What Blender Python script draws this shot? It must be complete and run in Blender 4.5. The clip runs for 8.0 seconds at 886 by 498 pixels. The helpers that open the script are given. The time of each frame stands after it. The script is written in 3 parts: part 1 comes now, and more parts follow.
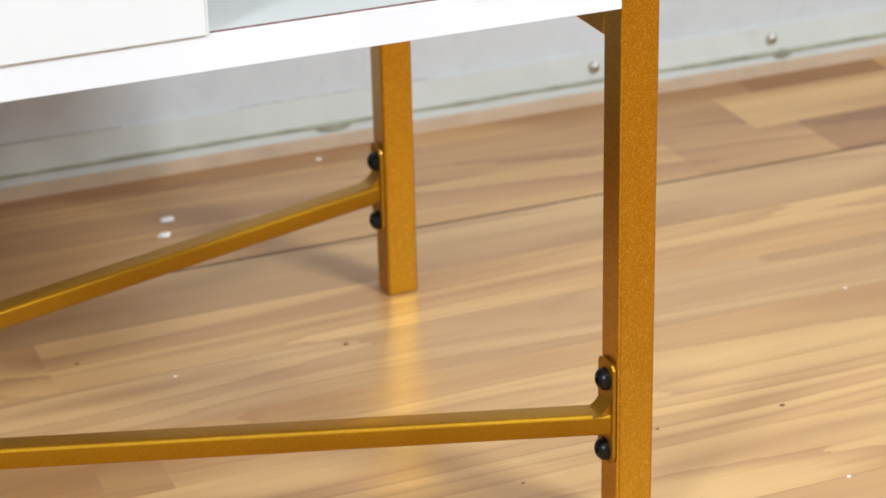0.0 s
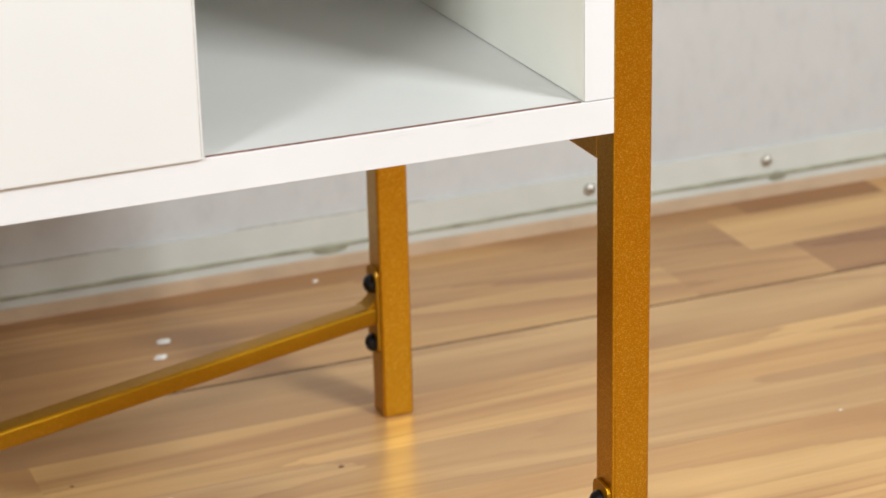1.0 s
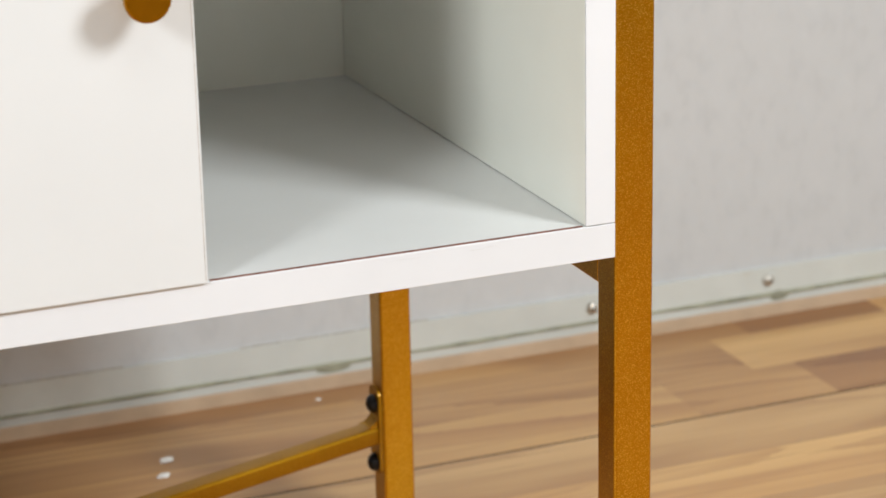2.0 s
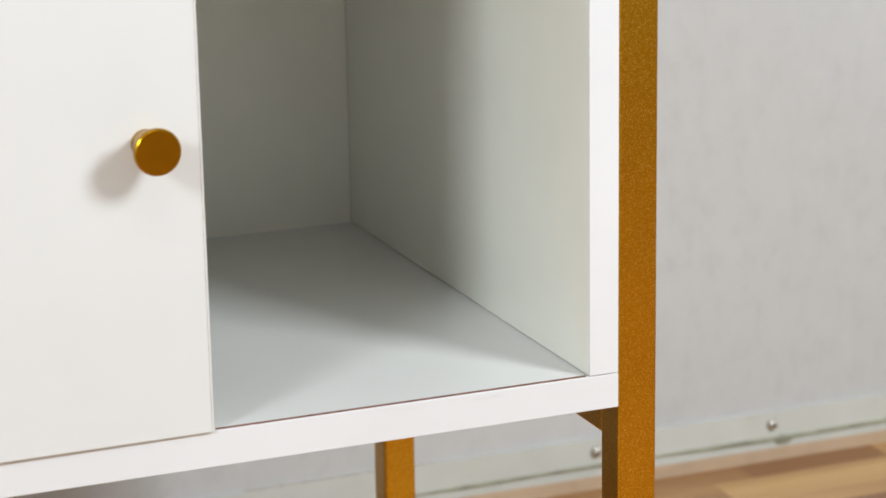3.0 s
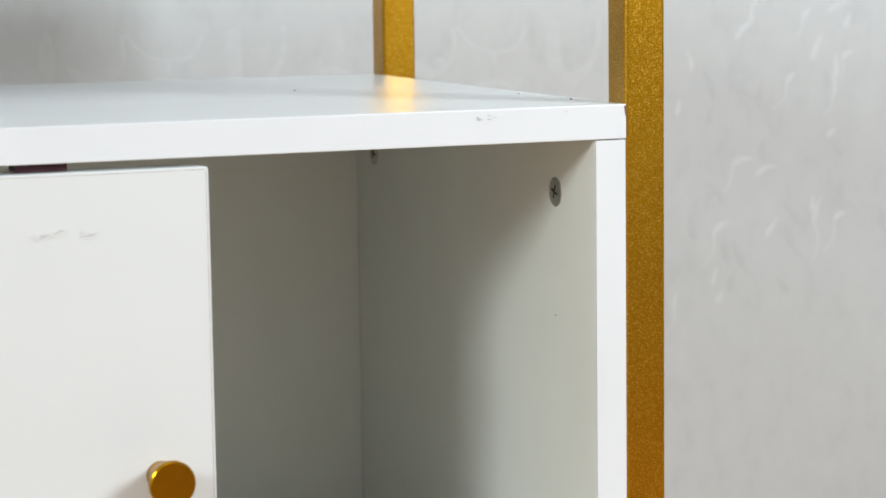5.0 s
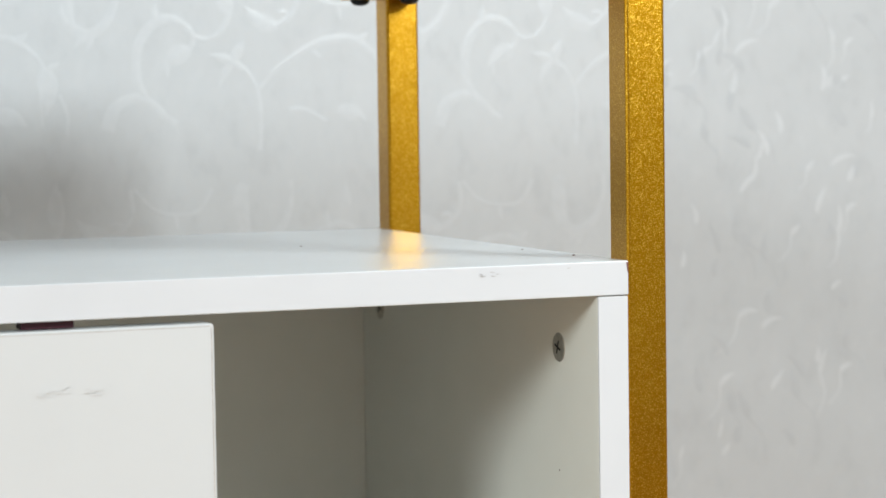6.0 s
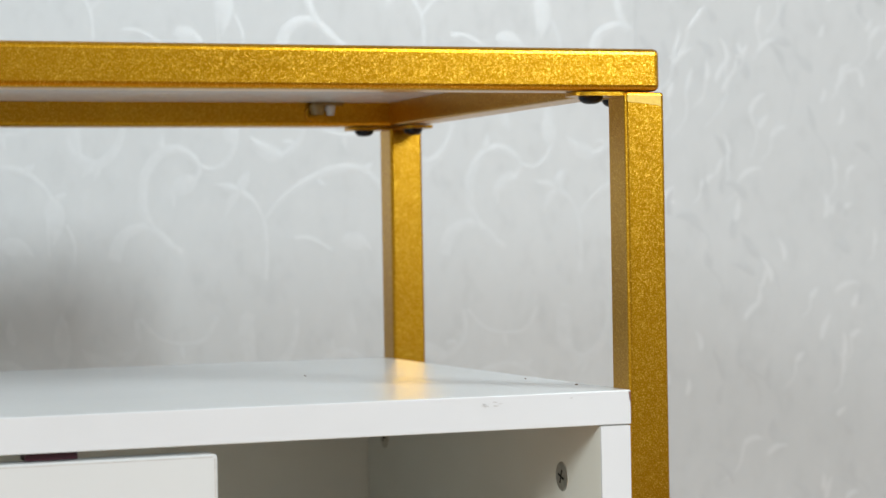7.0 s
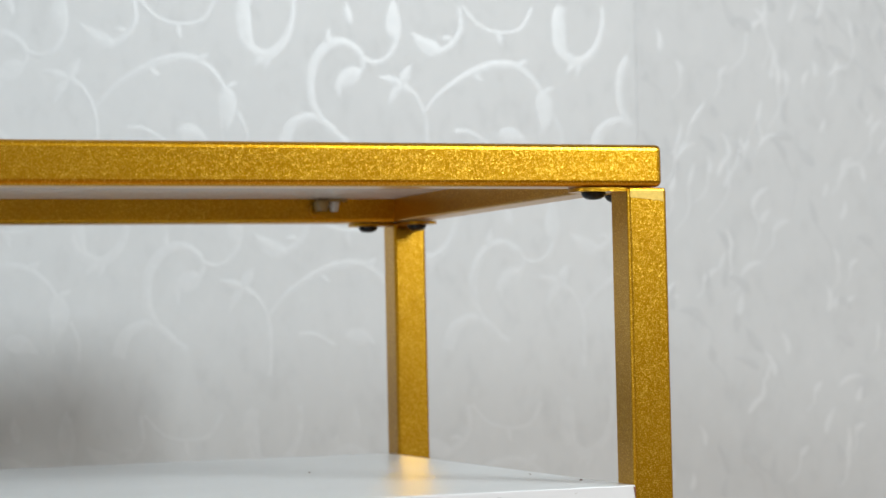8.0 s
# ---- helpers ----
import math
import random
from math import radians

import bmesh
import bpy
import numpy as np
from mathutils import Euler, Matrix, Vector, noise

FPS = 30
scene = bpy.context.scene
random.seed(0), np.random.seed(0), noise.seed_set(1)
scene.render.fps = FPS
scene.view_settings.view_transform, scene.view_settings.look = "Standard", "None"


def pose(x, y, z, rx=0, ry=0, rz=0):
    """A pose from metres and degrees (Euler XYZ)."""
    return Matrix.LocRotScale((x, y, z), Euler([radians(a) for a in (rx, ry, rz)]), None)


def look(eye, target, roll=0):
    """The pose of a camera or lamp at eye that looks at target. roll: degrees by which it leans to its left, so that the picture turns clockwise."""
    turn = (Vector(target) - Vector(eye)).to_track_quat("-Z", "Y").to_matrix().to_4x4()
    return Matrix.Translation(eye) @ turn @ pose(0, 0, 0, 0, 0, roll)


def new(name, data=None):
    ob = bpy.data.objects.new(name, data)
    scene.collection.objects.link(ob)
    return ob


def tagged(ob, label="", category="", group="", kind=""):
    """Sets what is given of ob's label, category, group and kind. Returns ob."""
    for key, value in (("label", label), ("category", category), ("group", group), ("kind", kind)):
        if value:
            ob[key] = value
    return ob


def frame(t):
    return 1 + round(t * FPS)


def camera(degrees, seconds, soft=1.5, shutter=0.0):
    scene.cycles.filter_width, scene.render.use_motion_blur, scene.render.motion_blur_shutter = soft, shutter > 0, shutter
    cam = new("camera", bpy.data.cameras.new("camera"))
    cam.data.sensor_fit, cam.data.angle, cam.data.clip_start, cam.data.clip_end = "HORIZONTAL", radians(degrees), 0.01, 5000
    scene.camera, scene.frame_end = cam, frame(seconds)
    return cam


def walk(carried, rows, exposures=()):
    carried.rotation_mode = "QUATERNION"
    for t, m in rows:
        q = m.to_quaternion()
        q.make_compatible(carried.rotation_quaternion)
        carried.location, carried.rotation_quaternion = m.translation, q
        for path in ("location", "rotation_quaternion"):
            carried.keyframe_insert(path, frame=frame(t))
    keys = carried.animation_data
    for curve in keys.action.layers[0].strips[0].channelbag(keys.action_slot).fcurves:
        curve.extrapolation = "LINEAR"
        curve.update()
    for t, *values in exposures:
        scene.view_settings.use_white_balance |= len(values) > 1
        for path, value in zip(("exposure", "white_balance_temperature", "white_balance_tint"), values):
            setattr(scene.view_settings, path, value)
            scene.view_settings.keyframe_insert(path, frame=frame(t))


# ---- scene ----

# ---- camera ----
cam = camera(21.9, 8.0, soft=1.6)
walk(cam, [
    (0.0, look((-0.4879, -0.9386, 0.6328), (-0.1500, -0.0886, 0.2286), -1.36)),
    (0.5, look((-0.4863, -0.9404, 0.6334), (-0.1446, -0.0817, 0.2514), -1.41)),
    (1.0, look((-0.4859, -0.9427, 0.6357), (-0.1398, -0.0746, 0.2798), -1.39)),
    (1.5, look((-0.4864, -0.9455, 0.6392), (-0.1374, -0.0699, 0.3054), -1.33)),
    (1.7, look((-0.4867, -0.9467, 0.6409), (-0.1366, -0.0679, 0.3169), -1.29)),
    (2.8, look((-0.4893, -0.9550, 0.6517), (-0.1342, -0.0592, 0.3845), -1.06)),
    (3.0, look((-0.4898, -0.9567, 0.6538), (-0.1335, -0.0574, 0.4002), -1.01)),
    (3.5, look((-0.4909, -0.9613, 0.6589), (-0.1326, -0.0551, 0.4340), -0.92)),
    (4.0, look((-0.4917, -0.9660, 0.6637), (-0.1324, -0.0525, 0.4726), -0.84)),
    (4.5, look((-0.4922, -0.9709, 0.6680), (-0.1332, -0.0515, 0.5075), -0.79)),
    (5.0, look((-0.4923, -0.9758, 0.6718), (-0.1332, -0.0508, 0.5475), -0.77)),
    (6.3, look((-0.4916, -0.9871, 0.6784), (-0.1349, -0.0539, 0.6349), -0.87)),
    (6.5, look((-0.4915, -0.9885, 0.6790), (-0.1352, -0.0547, 0.6469), -0.90)),
    (7.0, look((-0.4913, -0.9915, 0.6800), (-0.1360, -0.0568, 0.6737), -1.01)),
    (7.5, look((-0.4916, -0.9935, 0.6805), (-0.1370, -0.0586, 0.6982), -1.12)),
    (8.0, look((-0.4926, -0.9941, 0.6806), (-0.1381, -0.0597, 0.7156), -1.25)),
], exposures=[(0.0, 0.57, 6160, 9), (0.5, 0.50, 6710, 10), (1.5, 0.39, 6630, 10), (3.5, 0.25, 6390, 9), (4.5, 0.19, 6330, 8), (6.5, 0.03, 6430, 7), (8.0, -0.17, 6490, 8)])
cam.data.dof.use_dof = True
cam.data.dof.focus_distance = 1.13
cam.data.dof.aperture_fstop = 14.0

# ---- light ----
world = bpy.data.worlds.new("world")
scene.world = world
world.use_nodes = True
world.node_tree.nodes["Background"].inputs[0].default_value = (0.8, 0.9, 1.0, 1)
world.node_tree.nodes["Background"].inputs[1].default_value = 0.1


def softbox(name, eye, target, size, power, colour):
    data = bpy.data.lights.new(name, "AREA")
    data.shape, data.size, data.size_y = "RECTANGLE", size[0], size[1]
    data.energy, data.color = power, colour
    ob = new(name, data)
    ob.matrix_world = look(eye, target)
    return ob


softbox("key_softbox", (0.86, -1.42, 1.48), (-0.1, 0.2, 0.40), (0.50, 0.50), 33.0, (0.90, 0.955, 0.985))
softbox("left_softbox", (-2.34, -1.69, 1.72), (-0.1, 0.15, 0.45), (0.62, 0.62), 39.0, (0.895, 0.962, 1.0))
# unseen overhead fill, added to raise the ambient light
softbox("ceiling_lamp", (-0.2, -1.6, 2.52), (-0.2, -1.6, 0.0), (1.2, 1.2), 7.0, (0.90, 0.955, 0.95))

# ---- materials ----


class Nodes:
    """A small builder for node materials."""

    def __init__(self, name):
        self.mat = bpy.data.materials.new(name)
        self.mat.use_nodes = True
        self.tree = self.mat.node_tree
        self.bsdf = self.tree.nodes["Principled BSDF"]

    def add(self, kind, **inputs):
        node = self.tree.nodes.new(kind)
        for key, value in inputs.items():
            socket = node.inputs[key.replace("_", " ")]
            self.feed(value, socket)
        return node

    def feed(self, value, socket):
        if isinstance(value, bpy.types.NodeSocket):
            self.tree.links.new(value, socket)
        else:
            socket.default_value = value

    def set(self, **inputs):
        for key, value in inputs.items():
            self.feed(value, self.bsdf.inputs[key.replace("_", " ")])
        return self

    def coords(self, scale=(1, 1, 1), kind="Object"):
        tc = self.tree.nodes.new("ShaderNodeTexCoord")
        mp = self.add("ShaderNodeMapping", Vector=tc.outputs[kind])
        mp.inputs["Scale"].default_value = scale
        return mp.outputs["Vector"]

    def noise(self, vector, scale, detail=4.0, rough=0.55, distortion=0.0):
        n = self.add("ShaderNodeTexNoise", Vector=vector, Scale=scale, Detail=detail, Roughness=rough, Distortion=distortion)
        return n.outputs["Fac"]

    def ramp(self, fac, stops):
        node = self.add("ShaderNodeValToRGB", Fac=fac)
        ramp = node.color_ramp
        while len(ramp.elements) < len(stops):
            ramp.elements.new(0.5)
        for el, (pos, col) in zip(ramp.elements, stops):
            el.position = pos
            el.color = (*col, 1) if len(col) == 3 else col
        return node.outputs["Color"]

    def span(self, fac, low, high, a=0.0, b=1.0):
        node = self.add("ShaderNodeMapRange", Value=fac)
        for key, value in (("From Min", a), ("From Max", b), ("To Min", low), ("To Max", high)):
            node.inputs[key].default_value = value
        return node.outputs["Result"]

    def mix(self, fac, a, b, blend="MIX"):
        node = self.tree.nodes.new("ShaderNodeMix")
        node.data_type, node.blend_type = "RGBA", blend
        self.feed(fac, node.inputs[0])
        for value, socket in ((a, node.inputs[6]), (b, node.inputs[7])):
            self.feed((*value, 1) if isinstance(value, tuple) and len(value) == 3 else value, socket)
        return node.outputs[2]

    def math(self, op, a, b=0.0):
        node = self.tree.nodes.new("ShaderNodeMath")
        node.operation = op
        self.feed(a, node.inputs[0])
        self.feed(b, node.inputs[1])
        return node.outputs[0]

    def bump(self, height, strength, distance=0.001, normal=None):
        node = self.add("ShaderNodeBump", Height=height, Strength=strength, Distance=distance)
        if normal is not None:
            self.feed(normal, node.inputs["Normal"])
        return node.outputs["Normal"]


def white_laminate(name, tint, dirt=0.03, rough=0.3):
    n = Nodes(name)
    big = n.noise(n.coords(), 9.0, 3.0)
    fine = n.noise(n.coords((1, 1, 1)), 420.0, 3.0)
    dark = tuple(c * (1 - dirt * 2) for c in tint)
    n.set(Base_Color=n.ramp(big, [(0.3, dark), (0.65, tint)]), Roughness=n.span(fine, rough - 0.06, rough + 0.1))
    n.set(Coat_Weight=0.25, Coat_Roughness=0.2, Normal=n.bump(fine, 0.05, 0.0003))
    return n.mat


def gold_paint(name, base, dark, flake=0.15, rough=0.29, spark=1.0):
    n = Nodes(name)
    vec = n.coords()
    cells = n.add("ShaderNodeTexVoronoi", Vector=vec, Scale=2700.0)
    geo = n.tree.nodes.new("ShaderNodeNewGeometry")
    centred = n.add("ShaderNodeVectorMath")
    centred.operation = "SUBTRACT"
    n.feed(cells.outputs["Color"], centred.inputs[0])
    centred.inputs[1].default_value = (0.5, 0.5, 0.5)
    tilt = n.add("ShaderNodeVectorMath")
    tilt.operation = "SCALE"
    n.feed(centred.outputs[0], tilt.inputs[0])
    glint = n.add("ShaderNodeSeparateColor", Color=cells.outputs["Color"])
    n.feed(n.math("MULTIPLY", n.math("POWER", glint.outputs[2], 2.0), flake), tilt.inputs["Scale"])
    total = n.add("ShaderNodeVectorMath")
    total.operation = "ADD"
    n.feed(geo.outputs["Normal"], total.inputs[0])
    n.feed(tilt.outputs[0], total.inputs[1])
    unit = n.add("ShaderNodeVectorMath")
    unit.operation = "NORMALIZE"
    n.feed(total.outputs[0], unit.inputs[0])
    stain = n.noise(vec, 35.0, 4.0)
    grain = n.noise(vec, 900.0, 2.0)
    colour = n.mix(n.span(stain, 0.0, 0.5, 0.35, 0.7), base, dark)
    colour = n.mix(n.span(grain, 0.0, 0.35, 0.4, 0.65), colour, dark)
    # flake glints are put into the base colour too: cells darkened, cells brightened
    colour = n.mix(n.span(glint.outputs[0], 0.20 * spark, 0.0, 0.0, 0.45), colour, tuple(c * 0.6 for c in dark))
    n.set(Base_Color=n.mix(n.span(glint.outputs[2], 0.0, 0.55 * spark, 0.68, 0.96), colour, (1.0, 0.66, 0.10)))
    n.set(Metallic=1.0, Roughness=rough, Normal=unit.outputs[0], Coat_Weight=0.20, Coat_Roughness=0.18)
    return n.mat


def plain(name, colour, rough=0.5, metal=0.0, grain=0.08, scale=300.0):
    n = Nodes(name)
    f = n.noise(n.coords(), scale, 3.0)
    n.set(Base_Color=n.mix(n.span(f, 0.0, 1.0, 0.3, 0.7), tuple(c * (1 - grain) for c in colour), tuple(min(1, c * (1 + grain)) for c in colour)))
    n.set(Roughness=rough, Metallic=metal, Normal=n.bump(f, 0.06, 0.0003))
    return n.mat


def laminate_wood(name, tones):
    """Printed wood strip, grain along x; tones: pale, middle and dark of the figure."""
    pale, middle, dark = tones
    n = Nodes(name)
    info = n.tree.nodes.new("ShaderNodeObjectInfo")
    geo = n.tree.nodes.new("ShaderNodeNewGeometry")
    seed = n.math("ADD", info.outputs["Random"], geo.outputs["Random Per Island"])
    seed = n.math("FRACT", n.math("MULTIPLY", seed, 7.31))
    tc = n.tree.nodes.new("ShaderNodeTexCoord")
    shift = n.add("ShaderNodeCombineXYZ", X=n.math("MULTIPLY", seed, 37.0), Y=n.math("MULTIPLY", seed, 11.0), Z=seed)
    moved = n.add("ShaderNodeVectorMath")
    moved.operation = "ADD"
    n.feed(tc.outputs["Object"], moved.inputs[0])
    n.feed(shift.outputs[0], moved.inputs[1])

    def stretched(sx, sy):
        mp = n.add("ShaderNodeMapping", Vector=moved.outputs[0])
        mp.inputs["Scale"].default_value = (sx, sy, 1)
        return mp.outputs["Vector"]

    broad = n.noise(stretched(1.5, 12.0), 1.0, 2.0, 0.5, 0.8)
    fine = n.noise(stretched(9.0, 420.0), 1.0, 4.0, 0.6, 0.2)
    pores = n.noise(stretched(5.0, 150.0), 1.0, 3.0, 0.6, 0.3)
    # growth rings: level lines of a slow, long-drawn field, which nest into cathedrals
    field = n.noise(stretched(0.9, 7.5), 1.0, 1.2, 0.45, 0.5)
    level = n.math("ADD", n.math("MULTIPLY", field, 20.0), n.math("MULTIPLY", pores, 0.5))
    ring = n.math("FRACT", level)
    each = n.add("ShaderNodeTexWhiteNoise")
    each.noise_dimensions = "1D"
    n.feed(n.math("ADD", n.math("FLOOR", level), n.math("MULTIPLY", seed, 57.0)), each.inputs["W"])
    body = n.ramp(broad, [(0.30, dark), (0.46, middle), (0.68, pale)])
    rise = n.span(ring, 0.0, 1.0, 0.0, 0.65)
    body = n.mix(n.math("MULTIPLY", n.span(each.outputs["Value"], 0.0, 0.80, 0.50, 0.95), rise), body, pale)
    body = n.mix(n.math("MULTIPLY", n.span(each.outputs["Value"], 0.60, 0.0, 0.0, 0.45), rise), body, dark)
    body = n.mix(n.span(ring, 0.55, 0.0, 0.0, 0.35), body, dark)
    body = n.mix(n.span(pores, 0.0, 0.30, 0.50, 0.70), body, dark)
    body = n.mix(n.span(fine, 0.0, 0.13, 0.48, 0.72), body, tuple(c * 0.6 for c in dark))
    body = n.mix(0.05, body, n.ramp(seed, [(0.0, tuple(c * 0.7 for c in middle)), (1.0, tuple(min(1.0, c * 1.3) for c in middle))]))
    n.set(Base_Color=body, Roughness=n.span(fine, 0.30, 0.42), Coat_Weight=0.10, Coat_Roughness=0.18)
    n.set(Normal=n.bump(fine, 0.05, 0.0003))
    return n.mat


def wall_paper(name, shade=1.0):
    n = Nodes(name)
    big = n.noise(n.coords(), 3.0, 3.0)
    weave = n.noise(n.coords((300, 1, 900)), 1.0, 3.0)
    colour = n.ramp(big, [(0.3, (0.57 * shade, 0.588 * shade, 0.604 * shade)), (0.7, (0.605 * shade, 0.622 * shade, 0.638 * shade))])
    blotch = n.noise(n.coords((70, 1, 45)), 1.0, 3.0)
    colour = n.mix(n.span(blotch, 0.0, 0.6, 0.52, 0.75), colour, (0.52 * shade, 0.537 * shade, 0.553 * shade))
    n.set(Base_Color=n.mix(n.span(blotch, 0.4, 0.0, 0.25, 0.45), colour, (0.63 * shade, 0.647 * shade, 0.662 * shade)))
    n.set(Roughness=n.span(weave, 0.38, 0.52), Normal=n.bump(weave, 0.10, 0.0004), Sheen_Weight=0.0)
    return n.mat


MAT_WHITE = white_laminate("white_laminate", (0.683, 0.694, 0.717))
MAT_DOOR = white_laminate("door_lacquer", (0.648, 0.658, 0.660), 0.02, 0.36)
# brighter copies of the white laminate: the bay's fill light is in their colour
MAT_INSIDE_LIT = white_laminate("inside_lit_laminate", (0.898, 0.896, 0.812), 0.03, 0.33)
MAT_SHELF_LIT = white_laminate("shelf_lit_laminate", (0.748, 0.750, 0.738))
# white laminate with the wall's bluish reflection put into its colour
MAT_LID_CAST = white_laminate("lid_cast_laminate", (0.72, 0.755, 0.775))
MAT_GOLD = gold_paint("gold_metallic_paint", (0.568, 0.283, 0.005), (0.472, 0.216, 0.003))
MAT_GOLD_SATIN = gold_paint("gold_satin_paint", (0.42, 0.211, 0.006), (0.36, 0.170, 0.004), 0.04, 0.50, 0.25)
MAT_BRASS = plain("brushed_gold", (0.42, 0.212, 0.008), 0.22, 1.0, 0.05, 200.0)
MAT_BLACK = plain("black_oxide", (0.012, 0.012, 0.014), 0.28, 0.6, 0.2)
MAT_STEEL = plain("zinc_steel", (0.60, 0.58, 0.53), 0.48, 1.0, 0.15)
MAT_DARK = plain("slab_and_slot_dark", (0.015, 0.014, 0.013), 0.7)
MAT_GLUE = plain("brown_board_edge", (0.20, 0.09, 0.065), 0.8, 0.0, 0.3)
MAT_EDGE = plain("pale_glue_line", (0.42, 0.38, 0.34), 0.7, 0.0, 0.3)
MAT_JOINT_SHADE = plain("joint_shade", (0.022, 0.014, 0.010), 0.8)
MAT_MAROON = plain("maroon_plastic", (0.045, 0.004, 0.012), 0.4)
MAT_CLEAR = plain("clear_rubber", (0.80, 0.79, 0.76), 0.25)
MAT_TAB = plain("smoky_clear_plastic", (0.26, 0.17, 0.06), 0.2)
MAT_CLEAR.node_tree.nodes["Principled BSDF"].inputs["Transmission Weight"].default_value = 0.35
MAT_PAPER = wall_paper("silver_wallpaper")
MAT_SHEET = wall_paper("duller_wallpaper", 0.955)
MAT_VINE = plain("pearl_print", (0.612, 0.630, 0.648), 0.38, 0.05, 0.03, 120.0)
# lit and shaded sides of the embossed leaves, put into two print tones
MAT_LEAF_LIT = plain("lit_leaf_print", (0.625, 0.642, 0.66), 0.40, 0.05, 0.03, 90.0)
MAT_LEAF_SHADED = plain("shaded_leaf_print", (0.52, 0.537, 0.555), 0.45, 0.0, 0.03, 90.0)
MAT_BASEBOARD = plain("pale_plastic_strip", (0.60, 0.625, 0.598), 0.30, 0.0, 0.05, 20.0)
MAT_CAULK = plain("olive_caulk", (0.33, 0.335, 0.25), 0.7, 0.0, 0.25, 60.0)
MAT_PALE = laminate_wood("pale_wood", ((0.686, 0.423, 0.171), (0.555, 0.314, 0.121), (0.379, 0.184, 0.067)))
MAT_MID = laminate_wood("honey_wood", ((0.550, 0.311, 0.123), (0.445, 0.236, 0.089), (0.308, 0.143, 0.051)))
MAT_ROSY = laminate_wood("rosy_wood", ((0.594, 0.367, 0.163), (0.485, 0.283, 0.120), (0.356, 0.183, 0.072)))
MAT_REDDISH = laminate_wood("reddish_wood", ((0.413, 0.210, 0.079), (0.338, 0.157, 0.057), (0.243, 0.102, 0.035)))
MAT_PLASTER = plain("painted_plaster", (0.72, 0.73, 0.73), 0.7, 0.0, 0.04, 5.0)
MAT_CURTAIN = plain("grey_plaster", (0.66, 0.665, 0.67), 0.8, 0.0, 0.1, 5.0)
MAT_TRIM = plain("tan_trim", (0.53, 0.395, 0.270), 0.5, 0.0, 0.12, 30.0)
MAT_BOARD = white_laminate("gloss_board", (0.84, 0.84, 0.84), 0.01, 0.2)
MAT_CEILING = plain("grey_ceiling", (0.62, 0.62, 0.62), 0.8, 0.0, 0.03, 5.0)
MAT_SCRAP = plain("white_scrap", (0.85, 0.85, 0.83), 0.6)
MAT_CRUMB = plain("brown_crumb", (0.15, 0.075, 0.045), 0.8)

# ---- mesh helpers ----


def block(bm, x0, x1, y0, y1, z0, z1, bevel=0.0, segments=2):
    made = bmesh.ops.create_cube(bm, size=1.0)["verts"]
    for v in made:
        v.co = Vector((x0 + (v.co.x + 0.5) * (x1 - x0), y0 + (v.co.y + 0.5) * (y1 - y0), z0 + (v.co.z + 0.5) * (z1 - z0)))
    if bevel:
        edges = list({e for v in made for e in v.link_edges})
        bmesh.ops.bevel(bm, geom=edges, offset=bevel, segments=segments, profile=0.5, affect="EDGES")
    return bm


def lathe(bm, profile, m, segments=28):
    """Turns (radius, height) pairs round the local z axis of m; ends with radius 0 are closed."""
    rings = []
    for r, h in profile:
        if r < 1e-7:
            rings.append([bm.verts.new(m @ Vector((0, 0, h)))])
        else:
            rings.append([bm.verts.new(m @ Vector((r * math.cos(a), r * math.sin(a), h))) for a in (2 * math.pi * k / segments for k in range(segments))])
    for a, b in zip(rings, rings[1:]):
        for k in range(segments):
            j = (k + 1) % segments
            if len(a) == 1 and len(b) > 1:
                bm.faces.new((a[0], b[k], b[j]))
            elif len(b) == 1 and len(a) > 1:
                bm.faces.new((a[k], b[0], a[j]))
            elif len(a) > 1:
                bm.faces.new((a[k], b[k], b[j], a[j]))
    bmesh.ops.recalc_face_normals(bm, faces=bm.faces)
    return bm


def prism(bm, outline, m, depth):
    """A flat outline of (u, v) in the local xy plane of m, thickened by depth along local z."""
    low = [bm.verts.new(m @ Vector((u, v, 0))) for u, v in outline]
    high = [bm.verts.new(m @ Vector((u, v, depth))) for u, v in outline]
    bm.faces.new(low)
    bm.faces.new(high)
    for k in range(len(low)):
        j = (k + 1) % len(low)
        bm.faces.new((low[k], low[j], high[j], high[k]))
    bmesh.ops.recalc_face_normals(bm, faces=bm.faces)
    return bm


def rounded(x0, x1, y0, y1, r, steps=5):
    pts = []
    for cx, cy, a in ((x1 - r, y1 - r, 0), (x0 + r, y1 - r, 90), (x0 + r, y0 + r, 180), (x1 - r, y0 + r, 270)):
        for k in range(steps + 1):
            t = radians(a + 90 * k / steps)
            pts.append((cx + r * math.cos(t), cy + r * math.sin(t)))
    return pts


ROUND = ("knob", "flange_bolt", "brace_bolt", "wall_screw", "cross_screw", "board_stop", "stop_cup", "stop_ring", "caulk_line", "caulk_lump", "vine_print", "leaf_print", "paper_scrap", "dirt_crumb", "dirt_speck")


def finish(name, bm, material, smooth=False):
    mesh = bpy.data.meshes.new(name)
    bm.to_mesh(mesh)
    bm.free()
    mesh.materials.append(material)
    if smooth:
        mesh.shade_smooth()
        mesh.set_sharp_from_angle(angle=radians(20 if name == "knob" else 40 if name in ROUND else 10))
    return mesh


def part(name, bm, material, parent, label="", smooth=True):
    ob = new(name, finish(name, bm, material, smooth))
    ob.parent = parent
    return tagged(ob, label)


def thing(name, label, category, group=""):
    ob = new(name)
    ob.empty_display_size = 0.05
    return tagged(ob, label, category, group)


def structure(name, bm, material, label, category):
    return tagged(new(name, finish(name, bm, material)), label, category, kind="structure")


# ---- room ----
WALL_Y = 0.609
